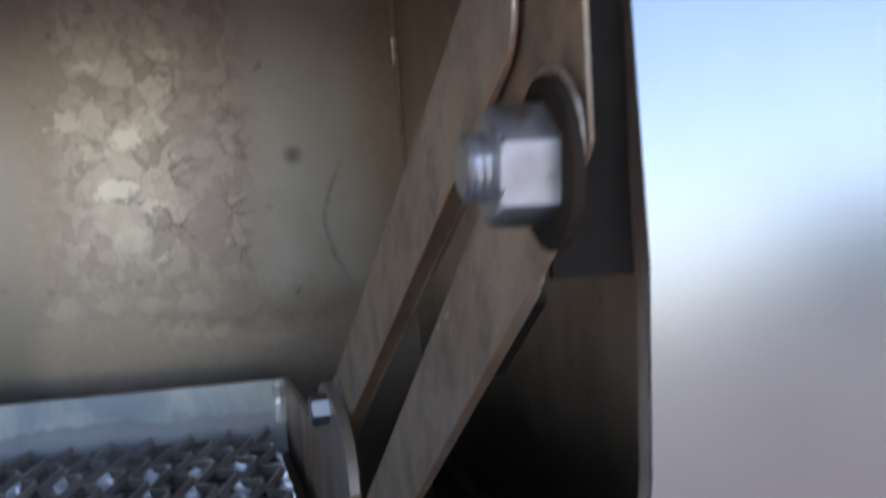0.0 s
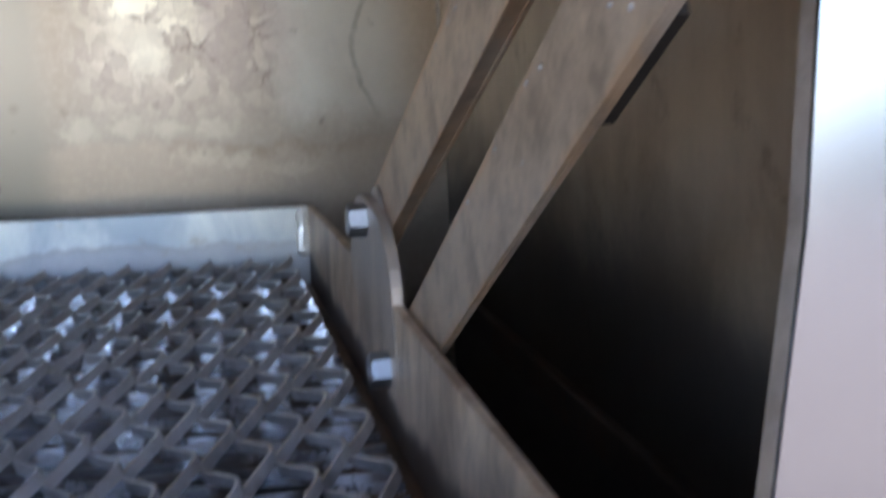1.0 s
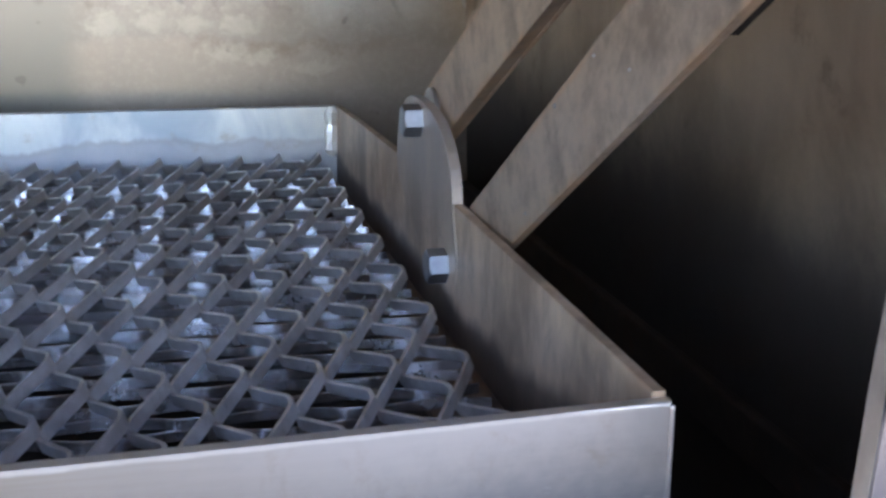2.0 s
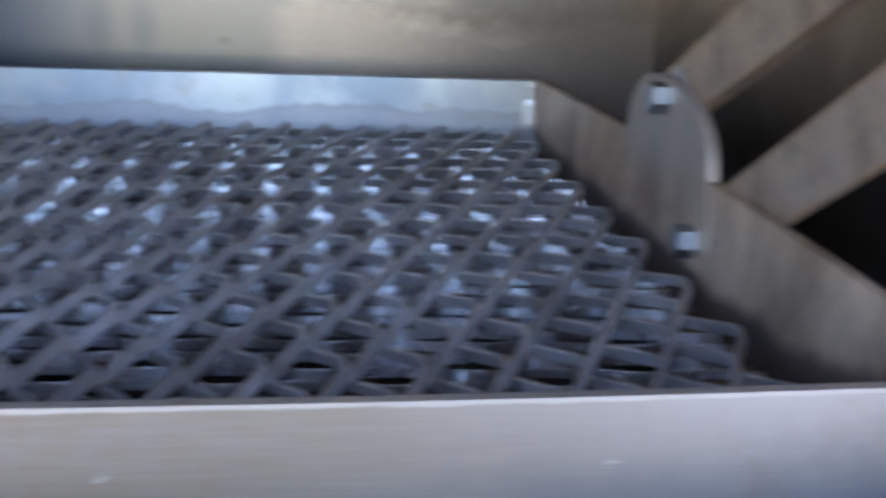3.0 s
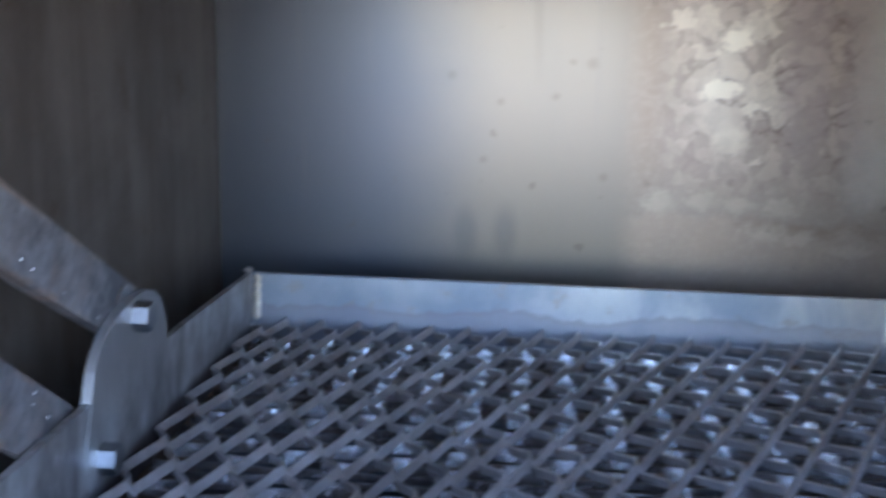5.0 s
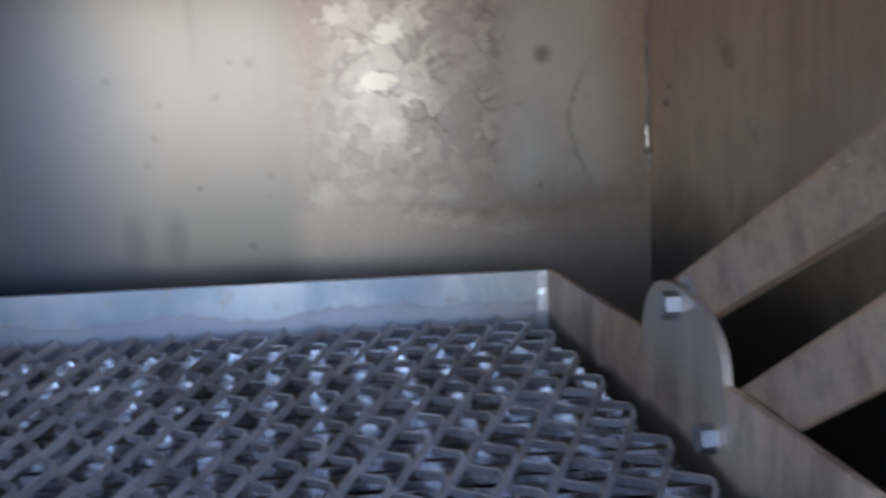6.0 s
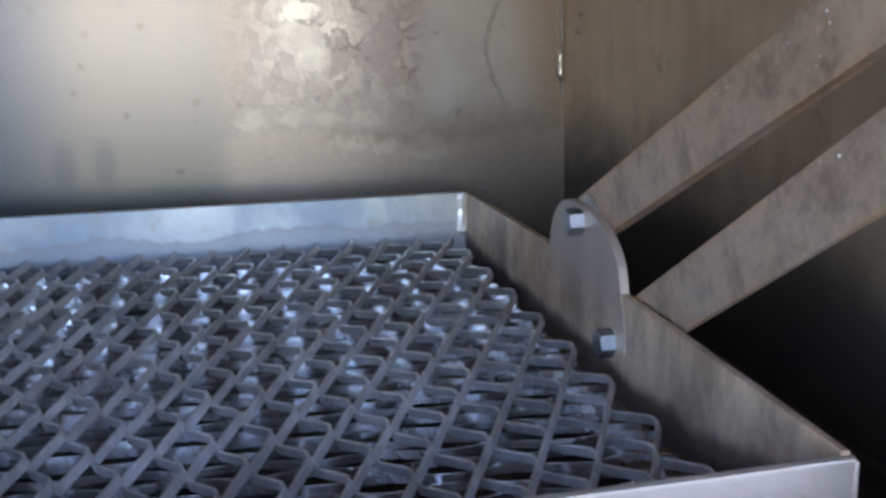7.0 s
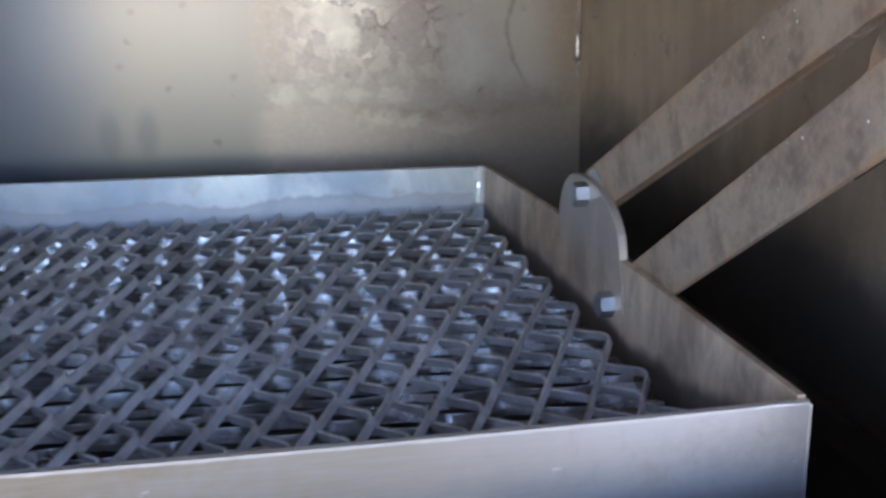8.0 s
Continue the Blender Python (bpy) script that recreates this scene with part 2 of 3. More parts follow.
def rim_mat(name, dark, light, rust, metal, worn=None):
    """Brown side bar with a dark wavy band low along the mesh. worn: colour of a part rubbed bare above the bar."""
    n = Nodes(name)
    at = n.stretch(1, 1, 0.35)
    cloud, grain, streak = n.noise(14, 5, 0.6, at, 0.6), n.noise(160, 4, 0.6), n.noise(34, 5, 0.65, n.stretch(1, 1, 0.5))
    c = n.mix(n.step(n.add(n.times(cloud, 0.45), n.times(streak, 0.55)), 0.38, 0.60), dark, light)
    c = n.mix(n.times(n.step(n.add(n.noise(9, 6, 0.65, at, 1.2), n.times(grain, 0.25)), 0.60, 0.80), 0.5), c, rust)
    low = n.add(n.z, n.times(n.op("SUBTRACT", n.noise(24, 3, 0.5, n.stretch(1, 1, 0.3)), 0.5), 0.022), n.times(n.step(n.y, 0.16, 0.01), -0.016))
    low_band = n.step(low, LOW_BAND + 0.004, LOW_BAND - 0.004)
    c = n.mix(n.times(n.step(n.noise(28, 6, 0.65, None, 0.8), 0.55, 0.68), 0.4), c, (0.26, 0.20, 0.15))
    if worn:
        c = n.mix(n.times(n.step(n.add(n.z, n.times(n.op("SUBTRACT", streak, 0.5), 0.03)), -0.026, 0.008), n.step(streak, 0.2, 0.75, 0.95, 0.6)), c, worn)
    c = n.mix(n.times(low_band, 0.85), c, (0.06, 0.046, 0.038))
    n.set(Base_Color=c, Metallic=n.step(low_band, 0, 1, metal, 0.1), Roughness=n.add(0.36, n.times(cloud, 0.14), n.times(grain, 0.1)))
    return n.bump(grain, 0.12, 0.0006).m


LOW_BAND = -0.0355
RIM = rim_mat("brown bar steel", (0.34, 0.25, 0.175), (0.72, 0.555, 0.395), (0.34, 0.20, 0.10), 0.35)
# left-hand copy with the blue cast of the sky in its colour
BLUERIM = rim_mat("blue-lit bar steel", (0.27, 0.255, 0.25), (0.74, 0.76, 0.76), (0.20, 0.17, 0.15), 0.6)


def back_bar_mat():
    n = Nodes("back bar steel")
    wave = n.add(n.times(n.op("SUBTRACT", n.noise(16, 6, 0.62, n.stretch(1, 1, 0.4)), 0.5), 2.2), n.times(n.op("SUBTRACT", n.noise(90, 4, 0.6), 0.5), 0.5))
    cloud, grain = n.noise(16, 5, 0.6, None, 0.6), n.noise(200, 4, 0.6)
    # blue sky reflection painted in, dimmer to the left, paler at the right
    c = n.mix(n.step(cloud, 0.35, 0.62), (0.40, 0.475, 0.55), (0.70, 0.745, 0.75))
    c = n.mix(n.times(n.step(n.add(n.x, n.times(n.op("SUBTRACT", cloud, 0.5), 0.2)), 0.13, -0.12), 0.62), c, (0.27, 0.335, 0.43))
    low = n.step(n.add(n.z, n.times(wave, 0.012)), -0.0220, -0.0252)
    c = n.mix(n.times(low, 0.6), c, (0.34, 0.335, 0.39))
    line = n.times(low, n.step(n.add(n.z, n.times(wave, 0.012)), -0.0275, -0.0250))
    c = n.mix(n.times(line, 0.2), c, (0.30, 0.25, 0.25))
    c = n.mix(n.times(n.step(n.x, 0.10, 0.19), 0.3), c, (0.86, 0.82, 0.73))
    c = n.mix(n.times(n.step(n.noise(60, 5, 0.6), 0.58, 0.70), 0.45), c, (0.42, 0.34, 0.27))
    n.set(Base_Color=c, Metallic=0.85, Roughness=n.add(0.30, n.times(cloud, 0.1), n.times(low, 0.08)))
    return n.bump(grain, 0.1, 0.0005).m


BACKBAR = back_bar_mat()
EARSTEEL = rim_mat("ear steel", (0.34, 0.25, 0.175), (0.68, 0.53, 0.385), (0.34, 0.20, 0.10), 0.42, (0.43, 0.385, 0.345))
# left ear: blue skylight put into the colour
BLUEEAR = rim_mat("blue-lit ear steel", (0.27, 0.255, 0.25), (0.70, 0.72, 0.72), (0.20, 0.17, 0.15), 0.6, (0.46, 0.47, 0.475))


def front_bar_mat():
    n = Nodes("front bar steel")
    cloud, grain = n.noise(11, 5, 0.6, n.stretch(0.5, 1, 1.5), 0.6), n.noise(190, 4, 0.6)
    big = n.op("SUBTRACT", n.noise(5, 3, 0.5), 0.5)
    # lighting along the bar painted in: darker beige left, paler right
    c = n.mix(n.step(n.add(n.x, n.times(big, 0.2)), -0.02, 0.17), (0.29, 0.23, 0.155), (0.54, 0.49, 0.45))
    c = n.mix(n.times(n.step(n.add(cloud, n.times(n.op("SUBTRACT", grain, 0.5), 0.4)), 0.42, 0.70), 0.5), c, (0.34, 0.315, 0.30))
    edge = n.add(n.z, n.times(n.op("SUBTRACT", n.noise(24, 6, 0.65), 0.5), 0.03), n.times(n.op("SUBTRACT", n.x, 0.14), -0.05))
    heat = n.times(n.step(edge, -0.014, -0.032), n.step(n.add(n.x, n.times(big, 0.1)), 0.02, 0.11))
    c = n.mix(n.times(heat, 0.45), c, (0.17, 0.185, 0.24))
    c = n.mix(n.times(heat, n.step(edge, -0.034, -0.046), 0.5), c, (0.24, 0.20, 0.17))
    c = n.mix(n.times(n.step(n.noise(42, 5, 0.65, None, 0.8), 0.60, 0.72), 0.3), c, (0.36, 0.26, 0.18))
    brush = n.noise(800, 3, 0.6, n.stretch(0.05, 1, 1))
    c = n.mix(n.times(n.step(brush, 0.35, 0.7), 0.10), c, (0.60, 0.56, 0.53))
    nick = n.step(n.noise(150, 2, 0.5, n.stretch(0.5, 1, 1.6)), 0.69, 0.74)
    c = n.mix(n.times(nick, 0.4), c, (0.84, 0.82, 0.79))
    # unseen inner face, dark brown to dim what the mesh reflects
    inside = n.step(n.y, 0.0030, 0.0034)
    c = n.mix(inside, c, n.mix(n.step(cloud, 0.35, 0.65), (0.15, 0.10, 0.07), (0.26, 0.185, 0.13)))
    crown = n.add(n.z, n.op("SUBTRACT", 0.0024, n.times(n.x, n.x, 0.0544)), n.times(n.op("SUBTRACT", n.noise(70, 5, 0.65), 0.5), 0.0016))
    worn = n.step(crown, -0.0026, -0.0019)
    c = n.mix(n.times(worn, 0.6), c, (0.78, 0.73, 0.66))
    n.set(Base_Color=c, Metallic=n.step(n.times(inside, n.op("SUBTRACT", 1.0, worn)), 0.0, 1.0, 0.8, 0.25), Roughness=n.add(0.26, n.times(cloud, 0.12), n.times(grain, 0.06), n.times(brush, 0.03), n.times(inside, 0.2)))
    return n.bump(n.add(n.times(grain, 0.3), n.times(brush, 0.1), n.times(nick, 0.5)), 0.14, 0.0006).m


FRONTBAR = front_bar_mat()
FLANGE = steel("rusty flange steel", (0.24, 0.165, 0.11), (0.14, 0.095, 0.065), 0.6, 0.35, (0.22, 0.11, 0.05), 0.6)
RAIL = steel("dark rail steel", (0.095, 0.070, 0.052), (0.055, 0.042, 0.034), 0.6, 0.2, (0.12, 0.06, 0.03), 0.5)
# near black: the shade round the arm tops is in this colour
HANGER = steel("shaded hanger steel", (0.030, 0.023, 0.018), (0.018, 0.014, 0.011), 0.8, 0.0, (0.05, 0.03, 0.018), 0.5)
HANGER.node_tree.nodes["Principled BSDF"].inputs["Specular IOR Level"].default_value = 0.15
WIRE = steel("mesh steel", (0.69, 0.67, 0.665), (0.40, 0.37, 0.35), 0.34, 0.6, (0.22, 0.14, 0.09), 0.45)
WIRE.node_tree.nodes["Principled BSDF"].inputs["IOR"].default_value = 2.3


def arm_mat(name, dark, light, metal):
    """Brown scaled steel, rust along the edges of the arm (its local z runs across)."""
    n = Nodes(name)
    cloud, grain = n.noise(16, 6, 0.65, n.stretch(1, 0.5, 1), 0.7), n.noise(170, 4, 0.62)
    mid = n.noise(46, 5, 0.65)
    c = n.mix(n.step(n.add(n.times(cloud, 0.6), n.times(mid, 0.4), n.times(n.op("SUBTRACT", grain, 0.5), 0.2)), 0.40, 0.60), dark, light)
    rim = n.step(n.add(n.op("ABSOLUTE", n.z), n.times(n.op("SUBTRACT", mid, 0.5), 0.006)), 0.0105, 0.0132)
    c = n.mix(n.times(rim, n.step(cloud, 0.47, 0.60), 0.5), c, (0.66, 0.38, 0.18))
    bloom = n.step(n.add(n.noise(8, 6, 0.65, None, 1.2), n.times(grain, 0.2)), 0.58, 0.80)
    c = n.mix(n.times(bloom, 0.45), c, (0.46, 0.25, 0.12))
    c = n.mix(n.times(n.step(mid, 0.60, 0.74), 0.4), c, (0.24, 0.20, 0.17))
    n.set(Base_Color=c, Metallic=n.op("SUBTRACT", metal, n.times(bloom, 0.35)), Roughness=n.add(0.34, n.times(cloud, 0.14), n.times(grain, 0.10)))
    return n.bump(n.add(n.times(grain, 0.6), n.times(mid, 0.4)), 0.16, 0.0007).m


ARM = arm_mat("brown arm steel", (0.37, 0.285, 0.21), (0.68, 0.55, 0.42), 0.70)
# left arms: same steel, blue skylight painted in
BLUEARM = arm_mat("blue-lit arm steel", (0.27, 0.275, 0.29), (0.66, 0.68, 0.70), 0.75)
LUG = arm_mat("hanger plate steel", (0.19, 0.142, 0.103), (0.36, 0.28, 0.21), 0.5)
JAMB = steel("jamb steel", (0.60, 0.53, 0.46), (0.40, 0.34, 0.28), 0.44, 0.7, (0.34, 0.18, 0.08), 0.4)
GLINT = steel("under mesh steel", (0.91, 0.91, 0.93), (0.54, 0.51, 0.50), 0.21, 0.92, (0.18, 0.11, 0.07), 0.4)
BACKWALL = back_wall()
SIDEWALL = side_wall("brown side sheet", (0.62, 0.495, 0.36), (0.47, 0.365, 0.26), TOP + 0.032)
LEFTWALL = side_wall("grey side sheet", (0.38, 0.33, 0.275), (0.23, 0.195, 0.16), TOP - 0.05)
DARK = side_wall("near-black sheet", (0.060, 0.050, 0.042), (0.025, 0.022, 0.020))
FACE = brushed()
GROUND = ground_mat()
HEAD = steel("dull zinc plating", (0.45, 0.475, 0.505), (0.31, 0.33, 0.355), 0.38, 1.0, rusty=0.15)
ZINC = steel("zinc plating", (0.70, 0.71, 0.73), (0.48, 0.49, 0.51), 0.32, 1.0, rusty=0.10)
BEAD = steel("weld bead", (0.99, 0.98, 0.94), (0.97, 0.94, 0.88), 0.46, 1.0, rusty=0.0)
WELD = steel("old weld", (0.95, 0.90, 0.80), (0.70, 0.62, 0.50), 0.34, 0.8, rusty=0.2)


# ---- builders ----
def mesh_of(bm, name, material, smooth=False):
    me = bpy.data.meshes.new(name)
    bmesh.ops.recalc_face_normals(bm, faces=bm.faces[:])
    bm.to_mesh(me)
    bm.free()
    me.materials.append(material)
    if smooth:
        me.shade_smooth()
    return me


def part(name, bm, material, parent=None, label="", smooth=False):
    ob = new(name, mesh_of(bm, name, material, smooth))
    if parent:
        ob.parent = parent
    if label:
        ob["label"] = label
    return ob


def thing(name, label, category, m=SEAT, group="", kind=""):
    ob = new(name)
    ob.matrix_world = m
    ob.empty_display_size = 0.02
    return tagged(ob, label, category, group, kind)


def add_block(bm, x0, x1, y0, y1, z0, z1, m=Matrix()):
    made = bmesh.ops.create_cube(bm, size=1)["verts"]
    for v in made:
        v.co = m @ Vector(((x0 + x1) / 2 + v.co.x * (x1 - x0), (y0 + y1) / 2 + v.co.y * (y1 - y0), (z0 + z1) / 2 + v.co.z * (z1 - z0)))
    return made


def block(x0, x1, y0, y1, z0, z1, bevel=0.0):
    bm = bmesh.new()
    add_block(bm, x0, x1, y0, y1, z0, z1)
    if bevel:
        bmesh.ops.bevel(bm, geom=bm.edges[:], offset=bevel, segments=2, affect="EDGES", profile=0.5)
    return bm


def plate(outline, x0, x1, bevel=0.0):
    """A flat plate in the y-z plane, between x0 and x1."""
    bm = bmesh.new()
    near = [bm.verts.new((x0, y, z)) for y, z in outline]
    far = [bm.verts.new((x1, y, z)) for y, z in outline]
    n = len(outline)
    bm.faces.new(near)
    bm.faces.new(far[::-1])
    for i in range(n):
        bm.faces.new((near[i], far[i], far[(i + 1) % n], near[(i + 1) % n]))
    if bevel:
        edges = [e for e in bm.edges if abs(e.verts[0].co.x - e.verts[1].co.x) < 1e-6]
        bmesh.ops.bevel(bm, geom=edges, offset=bevel, segments=2, affect="EDGES", profile=0.5)
    return bm


def prism(radius, x0, x1, sides=6, turn=0.0, y=0.0, z=0.0, bevel=0.0):
    return plate([(y + radius * math.cos(turn + 2 * math.pi * i / sides), z + radius * math.sin(turn + 2 * math.pi * i / sides)) for i in range(sides)], x0, x1, bevel)


def hex_head(radius, x0, x1, y, z, turn=0.26, chamfer=0.0009):
    """A bolt head on x0, its free end at x1 with the corners turned off to a circle."""
    bm = bmesh.new()
    way = 1 if x1 > x0 else -1
    rings = []
    for x, k, round_ in ((x0, 1.0, 0), (x1 - way * chamfer, 1.0, 0), (x1 - way * chamfer * 0.3, 0.90, 1), (x1, 0.80, 1)):
        ring = []
        for j in range(24):
            a = 2 * math.pi * j / 24
            r = radius * math.cos(math.pi / 6) / math.cos(a % (math.pi / 3) - math.pi / 6)
            r = min(r, radius * k) if round_ else r
            ring.append(bm.verts.new((x, y + r * math.cos(a + turn), z + r * math.sin(a + turn))))
        rings.append(ring)
    for p, q in zip(rings, rings[1:]):
        for j in range(24):
            bm.faces.new((p[j], p[(j + 1) % 24], q[(j + 1) % 24], q[j]))
    bm.faces.new(rings[0])
    bm.faces.new(rings[-1][::-1])
    return bm


def bead(path, radius, seed=1, ragged=0.35, rings=5):
    """A lumpy weld bead along a list of points."""
    bm = bmesh.new()
    rnd = random.Random(seed)
    pts = [Vector(p) for p in path]
    line = []
    for p, q in zip(pts, pts[1:]):
        n = max(2, int((q - p).length / (radius * 0.7)))
        line += [p.lerp(q, i / n) for i in range(n)]
    line.append(pts[-1])
    way = (pts[-1] - pts[0]).normalized()
    u = way.orthogonal().normalized()
    w = way.cross(u)
    loops = []
    for k, p in enumerate(line):
        end = 0.35 if k in (0, len(line) - 1) else 1.0
        r = radius * end * (1 + rnd.uniform(-ragged, ragged))
        loops.append([bm.verts.new(p + (u * math.cos(a) + w * math.sin(a)) * r * (1 + rnd.uniform(-0.15, 0.15))) for a in (2 * math.pi * j / 8 for j in range(8))])
    for a, b in zip(loops, loops[1:]):
        for j in range(8):
            bm.faces.new((a[j], a[(j + 1) % 8], b[(j + 1) % 8], b[j]))
    bm.faces.new(loops[0])
    bm.faces.new(loops[-1][::-1])
    return bm


# ---- the box ----
BACK, RIGHT, LEFT, FRONT = 0.598, 0.319, -0.256, -0.045
ROOF, SHEET = TOP + 0.26, 0.004


def structure(name, bm, material, label, category="wall"):
    return tagged(part(name, bm, material), label, category, kind="structure")


structure("ground", block(-400, 400, -400, 400, -0.3, -0.004), GROUND, "pale dry ground round the steel box", "ground")
# the part reaching past the front is unseen, added to block high skylight
structure("ceiling", block(LEFT - SHEET, RIGHT + SHEET, FRONT - 0.33, BACK + SHEET, ROOF, ROOF + SHEET), LEFTWALL, "dull steel roof of the box, its unseen front overhang added to block skylight", "ceiling")


def tree_line():
    """Far dark trees as an uneven band of overlapping clumps along an arc."""
    bm = bmesh.new()
    rnd = random.Random(12)
    for k in range(110):
        az = radians(26 + 52 * k / 109)
        tall = (0.4 + 1.6 * min(1.0, k / 12)) * rnd.uniform(0.7, 1.15)
        d = 26 + rnd.uniform(-1.5, 1.5)
        m = Matrix.Translation((d * math.sin(az), -d * math.cos(az), tall * 0.45)) @ Matrix.Diagonal((rnd.uniform(0.5, 1.0), rnd.uniform(0.5, 1.0), tall * 0.55, 1))
        for v in bmesh.ops.create_icosphere(bm, subdivisions=2, radius=1.0, matrix=m)["verts"]:
            v.co += Vector((rnd.uniform(-1, 1), rnd.uniform(-1, 1), rnd.uniform(-1, 1))) * 0.18
    return bm


def leaf_mat():
    n = Nodes("far foliage")
    return n.set(Base_Color=n.mix(n.noise(3, 5), (0.020, 0.030, 0.030), (0.055, 0.075, 0.060)), Roughness=0.9).m


# out of view; added to put a dark reflection on the front panel
structure("backdrop", tree_line(), leaf_mat(), "dark far tree line, unseen, added for the dark reflection in the front panel", "trees")
structure("floor", block(LEFT - SHEET, RIGHT + SHEET, FRONT + 0.0062, BACK + SHEET, 0, SHEET), DARK, "dark steel floor of the box", "floor")
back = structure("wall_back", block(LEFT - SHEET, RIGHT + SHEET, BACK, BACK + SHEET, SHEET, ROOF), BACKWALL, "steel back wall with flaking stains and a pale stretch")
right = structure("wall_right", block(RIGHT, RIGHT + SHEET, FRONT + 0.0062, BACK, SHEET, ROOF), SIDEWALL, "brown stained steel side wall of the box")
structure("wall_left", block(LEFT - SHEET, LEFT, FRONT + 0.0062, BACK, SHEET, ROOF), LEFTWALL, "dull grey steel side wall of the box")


def front_panel(name, outline, label, tilt=Matrix()):
    """A frame plate with a bright facing sheet on its outer side; outline in the x-z plane."""
    turn = Matrix(((0, 1, 0, 0), (1, 0, 0, 0), (0, 0, 1, 0), (0, 0, 0, 1)))
    turn = tilt @ turn
    bm = plate(outline, FRONT + 0.0012, FRONT + 0.0062, 0.0004)
    bm.transform(turn)
    wall = structure(name, bm, JAMB, label)
    bm = plate(outline, FRONT, FRONT + 0.0012, 0.0003)
    bm.transform(turn)
    part("facing_sheet", bm, FACE, wall, "bright brushed steel facing sheet")


EDGE = [(0.2200, TOP - 0.03), (0.2265, TOP + 0.015), (0.2340, TOP + 0.06), (0.2378, TOP + 0.10), (0.2392, TOP + 0.15), (0.2392, ROOF)]
BACKWARD = Matrix.Translation((0, FRONT, TOP + 0.11)) @ pose(0, 0, 0, -4.6) @ Matrix.Translation((0, -FRONT, -TOP - 0.11))
front_panel("wall_front_right", [*EDGE, (RIGHT + 0.16, ROOF), (RIGHT + 0.16, TOP - 0.03)], "steel front panel beside the opening with bright brushed face", BACKWARD)
front_panel("wall_front_left", [*[(-x, z) for x, z in EDGE], (LEFT - 0.16, ROOF), (LEFT - 0.16, TOP - 0.03)], "steel front panel beside the opening with bright brushed face", BACKWARD)
# out of view; added so no light enters below the tray
front_panel("wall_front_low", [(LEFT - 0.16, SHEET), (RIGHT + 0.16, SHEET), (RIGHT + 0.16, TOP - 0.03), (LEFT - 0.16, TOP - 0.03)], "unseen steel front panel added under the opening to keep light out")
part("weld_seam", bead([(RIGHT - 0.0008, BACK - 0.0008, 0.24), (RIGHT - 0.0008, BACK - 0.0008, ROOF)], 0.0016, 3, 0.3), JAMB, back)
for z, ln, seed in ((TOP + 0.066, 0.024, 4), (TOP + 0.205, 0.024, 5)):
    part("weld_blob", bead([(RIGHT - 0.003, BACK - 0.003, z - ln / 2), (RIGHT - 0.003, BACK - 0.003, z + ln / 2)], 0.0030, seed, 0.25), WELD, back, smooth=True)
part("weld_blob", bead([(LEFT + 0.003, BACK - 0.003, TOP + 0.183), (LEFT + 0.003, BACK - 0.003, TOP + 0.197)], 0.0030, 6, 0.25), WELD, back, smooth=True)
part("wall_rail", block(RIGHT - 0.006, RIGHT - 0.0002, 0.0, BACK - 0.002, TOP - 0.106, TOP - 0.086, 0.0008), RAIL, right, "dull rusty rail along the wall")

for y, z in ((0.5500, TOP + 0.107), (0.5570, TOP + 0.095)):
    part("weld_blob", bead([(RIGHT - 0.0008, y, z - 0.003), (RIGHT - 0.0008, y, z + 0.003)], 0.0026, int(y * 1000), 0.3), JAMB, right, smooth=True)

# ---- the tray ----
HALF, BAR, DEEP, TALL = 0.2065, 0.0035, 0.4815, 0.0540
tray = thing("tray", "welded bare steel tray with an expanded mesh floor", "tray")
SAG = [(u * (HALF + BAR) / 8, -0.0012 - 0.0024 * (1 - (u / 8) ** 2)) for u in range(-8, 9)]
bm = plate([(-HALF - BAR, -TALL), *SAG, (HALF + BAR, -TALL)], 0, BAR)
bm.transform(Matrix(((0, 1, 0, 0), (1, 0, 0, 0), (0, 0, 1, 0), (0, 0, 0, 1))))
bmesh.ops.bevel(bm, geom=[e for e in bm.edges if e.calc_length() > 0.02 and abs(e.verts[0].co.y - e.verts[1].co.y) < 1e-6], offset=0.0009, segments=3, affect="EDGES", profile=0.5)
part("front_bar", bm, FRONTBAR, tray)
part("back_bar", block(-HALF, HALF, DEEP, DEEP + BAR, -TALL, -0.0035, 0.0006), BACKBAR, tray)
RIM_Y = [(BAR, 0.0), (0.10, 0.0008), (0.20, 0.0015), (0.32, 0.001), (0.40, -0.001), (DEEP + BAR, -0.0035)]
for sx in (1, -1):
    a, b = sorted((sx * HALF, sx * (HALF + BAR)))
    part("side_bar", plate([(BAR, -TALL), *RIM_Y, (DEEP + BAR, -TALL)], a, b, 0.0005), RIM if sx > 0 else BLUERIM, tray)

for x0, x1, y0, y1 in ((HALF - 0.024, HALF, BAR, DEEP), (-HALF, 0.024 - HALF, BAR, DEEP), (0.024 - HALF, HALF - 0.024, BAR, 0.026), (0.024 - HALF, HALF - 0.024, DEEP - 0.022, DEEP)):
    part("bottom_flange", block(x0, x1, y0, y1, -TALL, -TALL + 0.003, 0.0004), FLANGE, tray, "rusty brown flange under the mesh")

